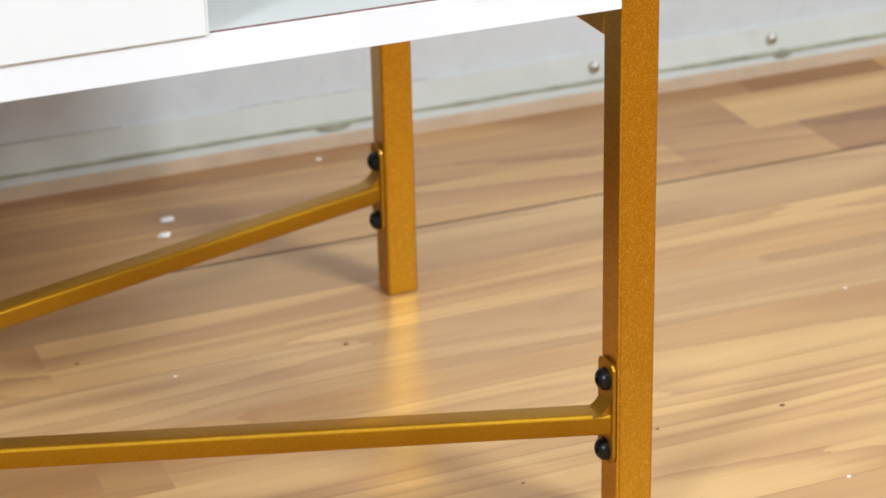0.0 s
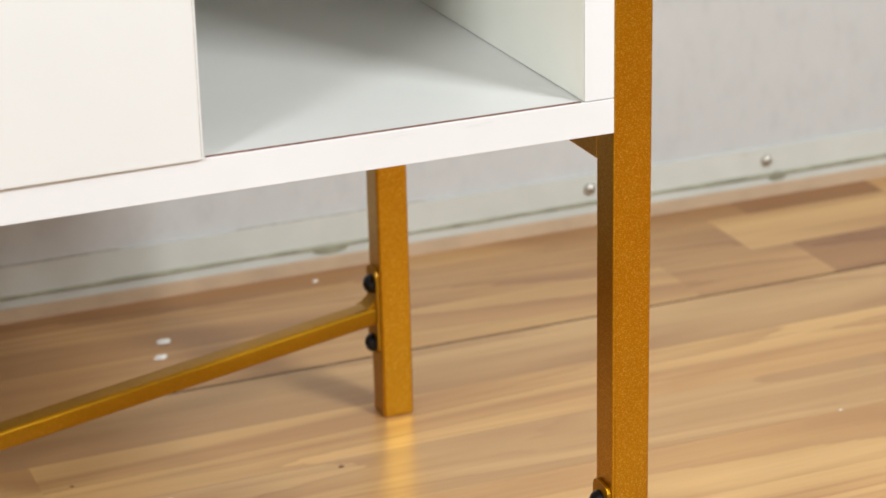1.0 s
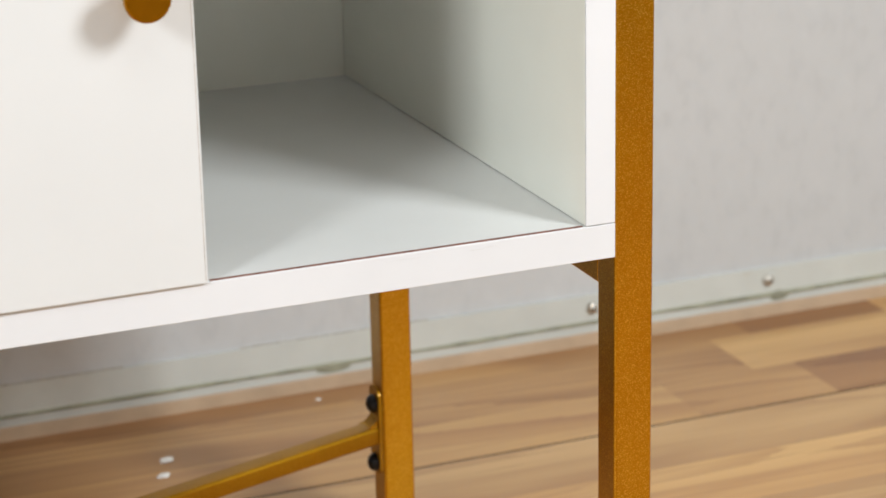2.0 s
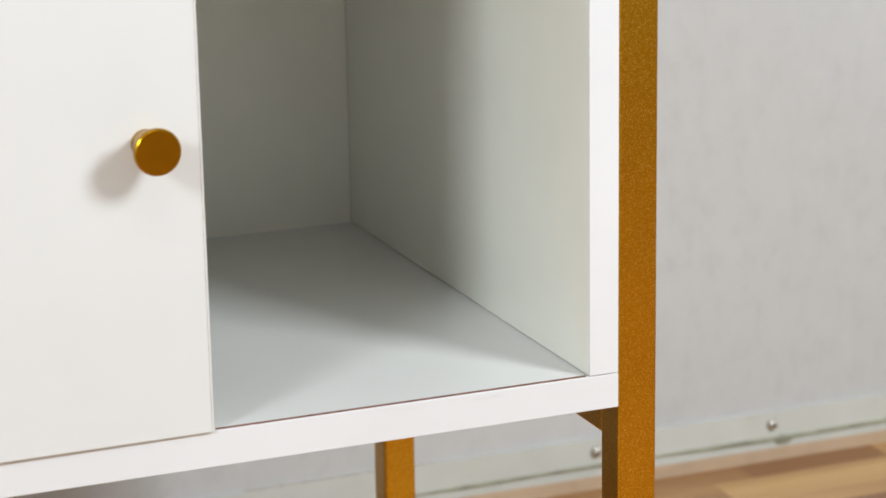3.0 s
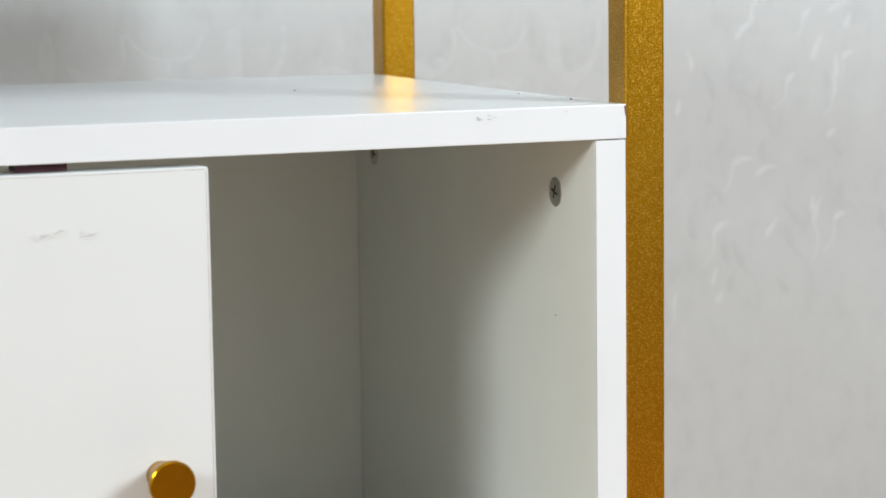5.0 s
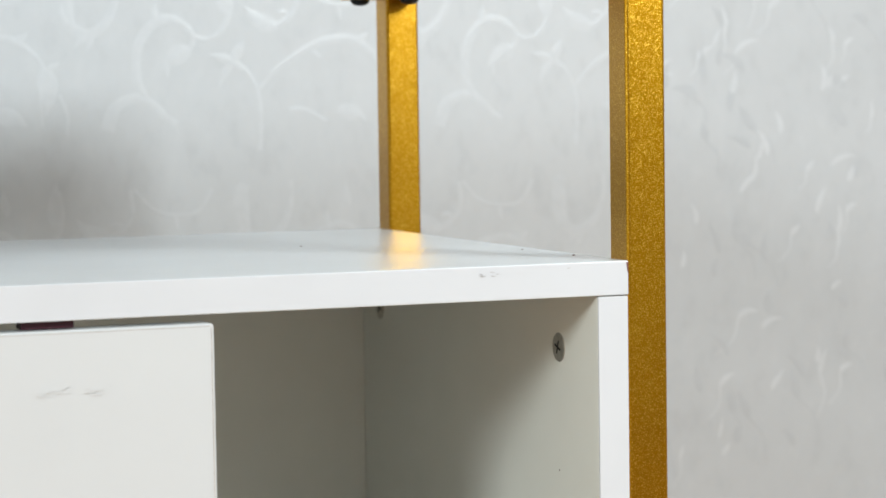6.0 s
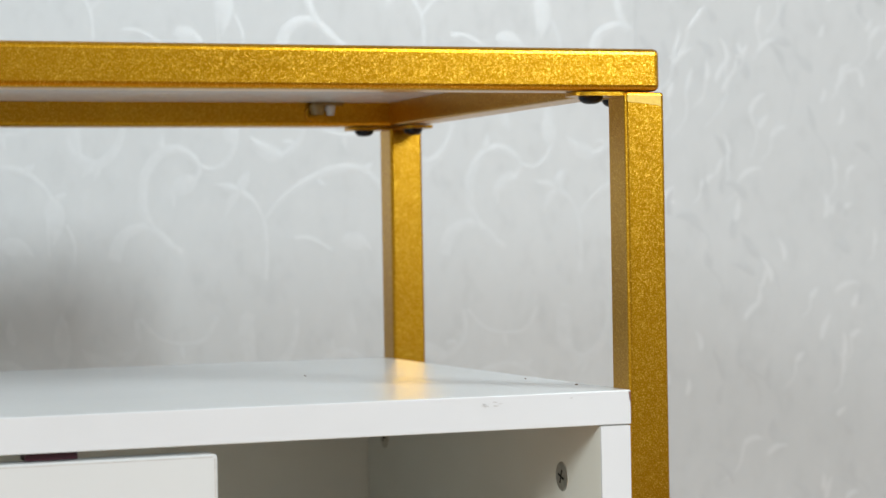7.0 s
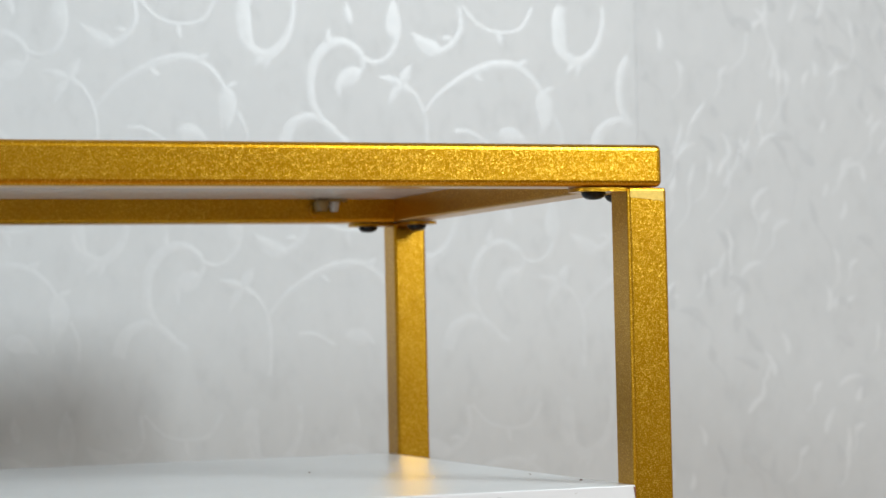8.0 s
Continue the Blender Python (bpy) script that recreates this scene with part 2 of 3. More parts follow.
X0, X1, Y0, TOP = -2.6, 2.4, -2.8, 2.6

floor = structure("floor", block(bmesh.new(), X0, X1, Y0, WALL_Y + 0.1, -0.06, -0.008), MAT_DARK, "three-strip laminate floor in warm light wood", "floor")
wall_back = structure("wall_back", block(bmesh.new(), X0, X1, WALL_Y, WALL_Y + 0.1, -0.008, TOP), MAT_PAPER, "wall with silver grey scroll wallpaper", "wall")
structure("wall_front", block(bmesh.new(), X0, X1, Y0 - 0.1, Y0, -0.008, TOP), MAT_CURTAIN, "plain grey wall", "wall")
structure("wall_left", block(bmesh.new(), X0 - 0.1, X0, Y0 - 0.1, WALL_Y + 0.1, -0.06, TOP), MAT_PLASTER, "plain painted wall", "wall")
structure("wall_right", block(bmesh.new(), X1, X1 + 0.1, Y0 - 0.1, WALL_Y + 0.1, -0.06, TOP), MAT_PLASTER, "plain painted wall", "wall")
structure("ceiling", block(bmesh.new(), X0 - 0.1, X1 + 0.1, Y0 - 0.1, WALL_Y + 0.1, TOP, TOP + 0.1), MAT_CEILING, "plain grey ceiling", "ceiling")

# skirting strip along the wall
baseboard = structure("baseboard", block(bmesh.new(), X0, X1, WALL_Y - 0.003, WALL_Y - 0.0002, 0.0, 0.042), MAT_BASEBOARD, "pale grey-green plastic skirting strip screwed to the wall", "baseboard")
structure("trim", block(bmesh.new(), X0, X1, WALL_Y - 0.0050, WALL_Y - 0.0031, -0.004, 0.0110, 0.0012, 2), MAT_TRIM, "thin tan edge trim between floor and skirting", "trim")
bm = bmesh.new()
ring_old = None
for k in range(180):
    x = -1.0 + k * 0.012
    r = 0.0017 + 0.0008 * noise.noise((x * 14, 0.3, 0))
    zc = 0.0185 + 0.0009 * noise.noise((x * 6, 2.0, 0))
    ring = [bm.verts.new((x, WALL_Y - 0.003 - r * math.sin(a), zc + r * math.cos(a))) for a in (0, 0.8, 1.57, 2.35, 3.14)]
    if ring_old:
        for a in range(4):
            bm.faces.new((ring_old[a], ring_old[a + 1], ring[a + 1], ring[a]))
    ring_old = ring
part("caulk_line", bm, MAT_CAULK, baseboard, "thin olive line of caulk")
for x, s in ((0.429, 1.0), (0.039, 1.6)):
    bm = bmesh.new()
    bmesh.ops.create_icosphere(bm, subdivisions=2, radius=1.0)
    for v in bm.verts:
        f = 1 + 0.25 * noise.noise(v.co * 2 + Vector((x * 9, 0, 0)))
        v.co = Vector((x + v.co.x * 0.009 * s * f, WALL_Y - 0.0032 + v.co.y * 0.0009, 0.0165 + v.co.z * 0.0045 * f))
    part("caulk_lump", bm, MAT_CAULK, baseboard)
for x in (0.258, 0.418):
    m = pose(x, WALL_Y - 0.003, 0.031, 90)
    screw = part("wall_screw", lathe(bmesh.new(), [(0.0050, 0.0), (0.0050, 0.0008), (0.0043, 0.0023), (0.0025, 0.0033), (0, 0.0036)], m, 20), MAT_STEEL, baseboard, "round-head zinc screw")
    # a near-black bar on the head carries the shade of the slot
    part("slot_shade", block(bmesh.new(), x - 0.0024, x + 0.0024, WALL_Y - 0.0069, WALL_Y - 0.0064, 0.0305, 0.0315), MAT_DARK, screw)
for x0, x1 in ((-1.0, -0.124), (-0.034, 0.118)):
    part("strip_joint", block(bmesh.new(), x0, x1, WALL_Y - 0.0022, WALL_Y - 0.0002, 0.0420, 0.0428), MAT_STEEL, baseboard, "thin grey joint over the skirting strip")
part("strip_joint", block(bmesh.new(), 0.394, 0.402, WALL_Y - 0.0036, WALL_Y - 0.0031, 0.0388, 0.0396), MAT_STEEL, baseboard)

# wallpaper edge: the next sheet overlaps by its own thickness
part("paper_sheet", block(bmesh.new(), 0.279, 0.809, WALL_Y - 0.0005, WALL_Y + 0.002, 0.042, TOP - 0.001), MAT_SHEET, wall_back)


# scrolling vines embossed in the paper
class Vines:
    def __init__(self, low, high):
        self.bm = bmesh.new()
        self.at = Vector((0, 0))
        self.face = WALL_Y
        self.relief = 0.010
        self.low, self.high = low, high

    def bough(self, pts, w0, w1, belly=0.0):
        """A stem through a few points in millimetres, tapering from w0 to w1, thicker by belly at its middle."""
        p = [Vector(q) * 0.001 for q in pts]
        p = [p[0] * 2 - p[1]] + p + [p[-1] * 2 - p[-2]]
        line, ws, n = [], [], 5
        total = (len(p) - 3) * n
        for k in range(total + 1):
            i = min(k // n, len(p) - 4)
            f = k / n - i
            a, b, c, d = p[i:i + 4]
            line.append(0.5 * (2 * b + (c - a) * f + (2 * a - 5 * b + 4 * c - d) * f ** 2 + (3 * b - a - 3 * c + d) * f ** 3))
            g = k / total
            ws.append(0.00125 * (w0 + (w1 - w0) * g + belly * 0.5 * math.sin(math.pi * g) ** 3))
        self.strip(line, ws)

    def petal(self, x, z, angle, length, width, bend=0.0):
        self.leaf(x * 0.001, z * 0.001, angle, length * 0.001, width * 0.00115, bend)

    def strip(self, pts, widths):
        pts = [Vector(p) for p in pts]
        old = None
        for k, p in enumerate(pts):
            d = (pts[min(k + 1, len(pts) - 1)] - pts[max(k - 1, 0)]).normalized()
            side = Vector((-d.y, d.x)) * widths[k]
            row = []
            for off, lift in ((-1, 0.00005), (-0.5, 0.00011), (0, 0.00013), (0.5, 0.00011), (1, 0.00005)):
                q = self.at + p + side * off
                if not self.low < q.x < self.high:
                    row = None
                    break
                row.append(self.bm.verts.new((q.x, self.face - lift - min(widths[k], 0.004) * self.relief * (1 - abs(off)), q.y)))
            if old and row:
                for a in range(4):
                    self.bm.faces.new((old[a], old[a + 1], row[a + 1], row[a]))
            old = row

    def leaf(self, x, z, angle, length, width, bend=0.0):
        n = 12
        pts, ws = [], []
        for k in range(n + 1):
            f = k / n
            a = radians(angle + bend * f)
            pts.append((x + length * f * math.cos(a), z + length * f * math.sin(a)))
            ws.append(0.0004 + width * math.sin(math.pi * f ** 0.75) * (1 - 0.2 * f))
        self.strip(pts, ws)


def motif(v):
    """One repeat of the vine, about 25 cm wide, round its forked stem; lengths in millimetres."""
    # stem, and the branch that ends in a three-petalled bud
    v.bough([(1, -40), (2, -20), (1, 0), (-7, 17), (-17, 25)], 1.6, 1.2)
    v.petal(-17, 24, 155, 19, 3.0, 10)
    v.petal(-17, 24, 72, 17, 3.6, -10)
    v.petal(-17, 24, 222, 21, 2.6, 15)
    v.petal(-17, 24, 320, 10, 3.0)
    # arch with small leaves, and its hanging leaf
    v.bough([(1, 4), (15, 19), (35, 32), (56, 40), (74, 40), (88, 31), (96, 20)], 1.2, 1.8, 2.6)
    v.petal(42, 33, 285, 9, 2.0, 40)
    v.petal(76, 39, 15, 11, 2.4, 20)
    v.petal(95, 22, -66, 35, 6.4, -22)
    v.petal(98, 20, 15, 10, 1.8, 10)
    v.bough([(94, 18), (93, 0), (94, -20)], 0.8, 0.6)
    v.bough([(106, 2), (112, -12), (112, -26)], 1.4, 0.8)
    # leaves under the arch
    v.bough([(24, -11), (36, -11), (52, -20)], 2.0, 1.2)
    v.petal(60, -14, 20, 24, 6.0, -35)
    # scroll with a leaf at its heart
    v.bough([(190, -20), (174, -8), (163, 10), (163, 34), (173, 50), (187, 55), (200, 48), (203, 38), (196, 29)], 2.2, 1.6, 2.4)
    v.petal(202, 33, 192, 26, 6.2, 20)
    v.petal(184, 27, 262, 14, 2.0, 10)
    v.petal(176, 53, 96, 13, 2.2, -10)
    v.bough([(140, -24), (146, -8), (160, -1), (174, -6), (188, -20)], 4.2, 1.4)
    # loop from the scroll up to the next tier
    v.bough([(203, 43), (213, 40), (224, 46), (231, 62), (229, 84)], 1.6, 1.8)
    v.petal(229, 56, 100, 34, 5.4, -8)
    v.petal(194, 68, 112, 18, 2.8, -12)
    # hook with a leaf
    v.bough([(30, 84), (31, 66), (21, 53), (8, 48)], 1.4, 2.2)
    v.petal(17, 49, 172, 30, 5.6, -22)
    v.petal(24, 59, 160, 9, 1.8, 20)
    # hanging half ring, and its tick
    v.bough([(33, 84), (46, 70), (62, 65), (80, 68), (90, 84)], 1.2, 1.4)
    v.petal(62, 66, -88, 12, 2.0, 10)
    # pear-shaped loop with a forked foot
    v.bough([(116, 86), (109, 66), (113, 52), (128, 44), (142, 54), (149, 72), (149, 88)], 2.4, 1.4, 2.6)
    v.petal(112, 88, 262, 42, 5.2, 18)
    v.petal(129, 45, 212, 15, 2.6, 10)
    v.petal(130, 45, 262, 13, 2.4, -10)


def leaves(v, count, tilt, length, width, seed):
    """Leaf strokes in one tone for the lit or shaded emboss, leaning by about tilt degrees, some on a short curved
    stalk.
    """
    r = random.Random(seed)
    for k in range(count):
        v.at = Vector((r.uniform(v.low, v.high), r.uniform(0.40, 1.00)))
        v.face = WALL_Y - 0.0005 - 0.00004 * (k % 4)
        angle, size, bend = tilt + r.gauss(0, 11), length * r.uniform(0.6, 1.4), r.uniform(-45, 45)
        v.petal(0, 0, angle, size, width * r.uniform(0.7, 1.3), bend)
        if k % 2 == 0:
            a, reach = radians(angle + 180), size * r.uniform(0.8, 2.2)
            v.bough([(0, 0), (reach * 0.5 * math.cos(a + 0.35), reach * 0.5 * math.sin(a + 0.35)), (reach * math.cos(a), reach * math.sin(a))], 0.7, 0.3)


vines, lit_leaves, shaded_leaves = Vines(X0 + 0.02, 0.278), Vines(0.281, 0.80), Vines(0.281, 0.80)
for j in range(-4, 2):
    for i in range(-4, 3):
        vines.at = Vector((-0.1477 + 0.2503 * (i - 0.5 * (j % 2)), 0.8395 + 0.150 * j))
        motif(vines)
leaves(lit_leaves, 230, 66, 17, 1.8, 21)
leaves(shaded_leaves, 170, 115, 19, 3.1, 22)
tagged(part("leaf_print", lit_leaves.bm, MAT_LEAF_LIT, wall_back, "pearl leaf strokes on the next sheet, light on the emboss in their colour"), kind="stuff")
tagged(part("leaf_print", shaded_leaves.bm, MAT_LEAF_SHADED, wall_back, "grey leaf strokes on the next sheet, shade of the emboss in their colour"), kind="stuff")
vine_print = part("vine_print", vines.bm, MAT_VINE, wall_back, "pearl white scrolling vines embossed in the paper")
tagged(vine_print, kind="stuff")

# ---- console cabinet ----
T = 0.020
WIDE, DEEP = 1.10, 0.356
MID = -WIDE / 2
YB = DEEP - T
RAIL0, RAIL1 = 0.747, 0.767
FLOOR0, FLOOR1 = 0.2940, 0.3115
LID0, LID1 = 0.588, 0.6043
PT = 0.016
DOOR_R = -0.224

console = thing("console_cabinet", "gold metal console table with white cabinet, closed door, open bay", "console table")


def mirrored(x, side):
    """x on the right half, or its mirror image on the left half."""
    return x if side > 0 else 2 * MID - x


for side in (1, -1):
    for y0 in (0.0, YB):
        xa, xb = sorted((mirrored(-T, side), mirrored(0.0007, side)))
        leg = part("leg", block(bmesh.new(), xa, xb, y0, y0 + T, 0.0, RAIL0 - 0.0004, 0.0016, 3), MAT_GOLD, console, "gold painted square steel leg")
        # flange with two ears under the top frame
        inward = 1 if y0 == 0.0 else -1
        ex0, ex1 = sorted((mirrored(-T - 0.025, side), mirrored(-T + 0.004, side)))
        ya, yb = (0.001, T - 0.001) if inward > 0 else (YB + 0.001, DEEP - 0.001)
        bm = prism(bmesh.new(), rounded(ex0, ex1, ya, yb, 0.006), pose(0, 0, RAIL0 - 0.0021), 0.0018)
        part("flange", bm, MAT_GOLD, leg)
        fy0, fy1 = (T, T + 0.026) if inward > 0 else (YB - 0.026, YB)
        fx0, fx1 = sorted((mirrored(-T + 0.001, side), mirrored(-0.001, side)))
        part("flange", prism(bmesh.new(), rounded(fx0, fx1, fy0 - 0.003, fy1 + 0.003, 0.006), pose(0, 0, RAIL0 - 0.0022), 0.0018), MAT_GOLD, leg)
        dome = [(0.0060, 0.0), (0.0060, 0.0008), (0.0052, 0.0022), (0.0036, 0.0032), (0.0022, 0.0035), (0.0021, 0.0022), (0, 0.0022)]
        bx = mirrored(-T - 0.0135, side)
        part("flange_bolt", lathe(bmesh.new(), dome, pose(bx, y0 + T / 2, RAIL0 - 0.0021, 180), 24), MAT_BLACK, leg, "black dome-head bolt")
        by = T + 0.0135 if inward > 0 else YB - 0.0135
        part("flange_bolt", lathe(bmesh.new(), dome, pose(mirrored(-T / 2, side), by, RAIL0 - 0.0022, 180), 24), MAT_BLACK, leg, "black dome-head bolt")

for side in (1, -1):
    xa, xb = sorted((mirrored(-T + 0.0003, side), mirrored(-0.0003, side)))
    part("support_rail", block(bmesh.new(), xa, xb, T - 0.0005, YB + 0.0005, FLOOR0 - 0.0195, FLOOR0 + 0.0022, 0.0014, 2), MAT_GOLD, console, "gold rail carrying the cabinet")

# top frame
part("front_rail", block(bmesh.new(), -WIDE + 0.001, -0.001, 0.0, T, RAIL0, RAIL1 + 0.0005, 0.0030, 4), MAT_GOLD, console)
part("back_rail", block(bmesh.new(), -WIDE + 0.002, -0.002, YB, DEEP, RAIL0, RAIL1, 0.0026, 4), MAT_GOLD, console)
for side in (1, -1):
    xa, xb = sorted((mirrored(-T, side), mirrored(-0.002, side)))
    part("side_rail", block(bmesh.new(), xa, xb, T - 0.0005, YB + 0.0005, RAIL0 + 0.0002, RAIL1 - 0.0002, 0.0012, 2), MAT_GOLD, console)
part("top_board", block(bmesh.new(), -WIDE + T + 0.0005, -T - 0.0005, T + 0.0005, YB - 0.0005, 0.7615, 0.7665, 0.0005, 1), MAT_BOARD, console, "glossy white top board set in the frame")
for x in (-0.060, 2 * MID + 0.060):
    stop = part("board_stop", lathe(bmesh.new(), [(0, 0), (0.0022, 0), (0.0032, 0.0040), (0.0034, 0.0060), (0, 0.0060)], pose(x, YB - 0.0042, 0.7535), 18), MAT_CLEAR, console, "frosted clear rubber stop")
    part("stop_tab", prism(bmesh.new(), rounded(x - 0.012, x + 0.0085, YB - 0.008, YB - 0.0002, 0.003), pose(0, 0, 0.7596), 0.0016), MAT_TAB, stop)
    part("stop_cup", lathe(bmesh.new(), [(0, 0), (0.0036, 0), (0.0046, 0.0022), (0.0050, 0.0058), (0, 0.0058)], pose(x - 0.0085, YB - 0.0052, 0.7538), 18), MAT_TAB, stop, "smoky brown plastic cup")
    part("stop_ring", lathe(bmesh.new(), [(0.0030, 0.0), (0.0042, 0.0003), (0.0042, 0.0012), (0.0030, 0.0015)], pose(x - 0.0105, YB, 0.7545, 90), 20), MAT_GOLD, stop)

# bright weld caps where the legs meet the frame
MAT_CAP = plain("polished_gold", (0.80, 0.55, 0.13), 0.30, 0.7, 0.1, 400.0)
for side in (1, -1):
    xa, xb = sorted((mirrored(-T + 0.0012, side), mirrored(-0.0012, side)))
    bm = bmesh.new()
    n_cap = 14
    top_v, low_v = [], []
    for k in range(n_cap + 1):
        f = k / n_cap
        x = xa + (xb - xa) * f
        drop = 0.0034 + 0.0018 * (f if side > 0 else 1 - f) ** 1.5 + 0.0008 * noise.noise((x * 400, 1.0, 0))
        top_v.append(bm.verts.new((x, -0.0002, RAIL0 - 0.0018)))
        low_v.append(bm.verts.new((x, -0.0002, RAIL0 - 0.0018 - drop)))
    for k in range(n_cap):
        bm.faces.new((low_v[k], low_v[k + 1], top_v[k + 1], top_v[k]))
    part("weld_cap", bm, MAT_CAP, console, "smooth bright gold weld", smooth=False)

# cross braces near the floor
BZ = 0.0715


def brace(name, p, q, cut0=0.0, cut1=0.0):
    p, q = Vector(p), Vector(q)
    d = q - p
    length = d.length
    m = Matrix.Translation(p) @ Euler((0, 0, math.atan2(d.y, d.x))).to_matrix().to_4x4()
    bm = block(bmesh.new(), cut0, length - cut1, -0.0074, 0.0074, -0.0062, 0.0062, 0.0026, 5)
    bm.transform(m)
    return part(name, bm, MAT_GOLD_SATIN, console)


brace("brace", (-0.0225, 0.010, BZ - 0.0032), (-WIDE + 0.0225, DEEP - 0.010, BZ - 0.0032), -0.004, -0.004)
for a, b in (((-0.0225, DEEP - 0.010, BZ), (MID, DEEP / 2, BZ)), ((-WIDE + 0.0225, 0.010, BZ), (MID, DEEP / 2, BZ))):
    brace("brace", a, b, -0.004, 0.0125)
for x, y, z, side in ((-0.0222, 0.010, BZ - 0.0032, 1), (-0.0222, DEEP - 0.010, BZ, 1), (2 * MID + 0.0222, 0.010, BZ, -1), (2 * MID + 0.0222, DEEP - 0.010, BZ - 0.0032, -1)):
    outline = [(0.0, 0.0058), (0.0, 0.0125)] + [(-side * 0.009 * k / 6, 0.0058 + 0.0067 * (1 - k / 6) ** 2.2) for k in range(1, 7)]
    part("brace_weld", prism(bmesh.new(), [(x + u, z + v) for u, v in outline], pose(0, y + 0.0065, 0, 90), 0.013), MAT_GOLD_SATIN, console, smooth=False)
for side in (1, -1):
    for y0 in (0.0, YB):
        m = Matrix.Translation((mirrored(-T - 0.0022, side), y0, 0)) @ Matrix(((0, 0, side, 0), (1, 0, 0, 0), (0, 1, 0, 0), (0, 0, 0, 1)))
        plate = part("brace_plate", prism(bmesh.new(), rounded(0.0015, T - 0.0012, BZ - 0.0270, BZ + 0.0315, 0.005), m, 0.0020), MAT_GOLD_SATIN, console)
        for z in (BZ - 0.0205, BZ + 0.0205):
            bm = lathe(bmesh.new(), [(0.0062, 0.0), (0.0062, 0.0010), (0.0055, 0.0030), (0.0038, 0.0046), (0.0020, 0.0051), (0.0019, 0.0036), (0, 0.0036)], pose(mirrored(-T - 0.0022, side), y0 + T / 2, z, 0, -90 * side), 24)
            part("brace_bolt", bm, MAT_BLACK, plate, "black dome-head bolt")

# cabinet box
XL = -WIDE + T
part("bottom_panel", block(bmesh.new(), XL, -T, 0.0008, DEEP - 0.002, FLOOR0 + 0.0001, FLOOR1, 0.0003, 1), MAT_SHELF_LIT, console)
part("edge_band", block(bmesh.new(), XL, -T, 0.0, 0.0010, FLOOR0, FLOOR1 - 0.0001, 0.0003, 2), MAT_WHITE, console)
part("lid_panel", block(bmesh.new(), XL, -T, 0.0002, DEEP, LID0 + 0.0001, LID1, 0.0004, 2), MAT_LID_CAST, console)
part("edge_band", block(bmesh.new(), XL, -T, -0.0006, 0.0004, LID0, LID1 - 0.0001, 0.0004, 2), MAT_WHITE, console)
part("edge_seam", block(bmesh.new(), DOOR_R + 0.001, -T - PT - 0.001, 0.0007, 0.0023, FLOOR1 - 0.0005, FLOOR1 + 0.0003), MAT_GLUE, console, "thin brown glue line behind the edge band")
for xa, xb in ((-T - PT, -T - 0.0003), (XL + 0.0003, XL + PT)):
    part("side_panel", block(bmesh.new(), xa, xb, 0.0004, 0.3424, FLOOR1 + 0.0003, LID0 - 0.0004, 0.0006, 2), MAT_INSIDE_LIT, console)
    part("edge_band", block(bmesh.new(), xa + 0.0002, xb - 0.0002, -0.0006, 0.0006, FLOOR1 + 0.0006, LID0 - 0.0006), MAT_WHITE, console)
part("back_panel", block(bmesh.new(), XL + 0.004, -T - 0.004, 0.343, 0.346, FLOOR1, LID0), MAT_INSIDE_LIT, console)
part("divider", block(bmesh.new(), MID - PT / 2, MID + PT / 2, 0.0165, 0.3428, FLOOR1, LID0), MAT_INSIDE_LIT, console)


def knob(x, z, parent, swing):
    prof = [(0.0, 0.0), (0.0066, 0.0), (0.0063, 0.003), (0.0070, 0.008), (0.0084, 0.013), (0.0099, 0.0170), (0.0104, 0.0185), (0.0105, 0.0198), (0.0102, 0.0207), (0.0096, 0.0212), (0.0, 0.0212)]
    return part("knob", lathe(bmesh.new(), prof, swing @ pose(x, 0.0, z, 90), 48), MAT_BRASS, parent, "round gold metal knob")


for side in (1, -1):
    xa, xb = (MID + 0.001, DOOR_R - 0.0004) if side > 0 else (2 * MID - DOOR_R, MID - 0.001)
    bm = prism(bmesh.new(), rounded(xa, xb, 0.3112, 0.584, 0.0016, 3), pose(0, 0.0155, 0, 90), 0.0155)
    bmesh.ops.bevel(bm, geom=[e for e in bm.edges if abs(e.verts[0].co.y) < 1e-6 and abs(e.verts[1].co.y) < 1e-6], offset=0.0006, segments=2, affect="EDGES")
    swing = Matrix.Translation((DOOR_R, -0.002, 0)) @ Euler((0, 0, radians(0.5))).to_matrix().to_4x4() @ Matrix.Translation((-DOOR_R, 0, 0))
    if side < 0:
        swing = Matrix.Translation((0, -0.002, 0))
    bm.transform(swing)
    door = part("door", bm, MAT_DOOR, console, "cream white flat cabinet door, closed")
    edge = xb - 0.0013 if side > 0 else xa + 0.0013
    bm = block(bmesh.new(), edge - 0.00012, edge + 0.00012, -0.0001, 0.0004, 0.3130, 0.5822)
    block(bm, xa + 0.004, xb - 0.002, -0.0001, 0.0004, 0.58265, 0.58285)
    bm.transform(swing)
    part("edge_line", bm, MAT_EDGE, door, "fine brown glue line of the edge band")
    knob(mirrored(-0.250, side), 0.4477, door, swing)
    ca, cb = sorted((mirrored(-0.309, side), mirrored(-0.286, side)))
    part("magnet_catch", block(bmesh.new(), ca, cb, 0.004, 0.016, 0.5845, LID0 - 0.0001), MAT_MAROON, console, "dark maroon catch above the door")

# scuffs on the lid's front edge and specks
MAT_SCUFF = plain("grey_scuff", (0.47, 0.455, 0.45), 0.7, 0.0, 0.3, 900.0)
MAT_SMEAR = plain("faint_smear", (0.60, 0.598, 0.598), 0.38, 0.0, 0.05, 900.0)


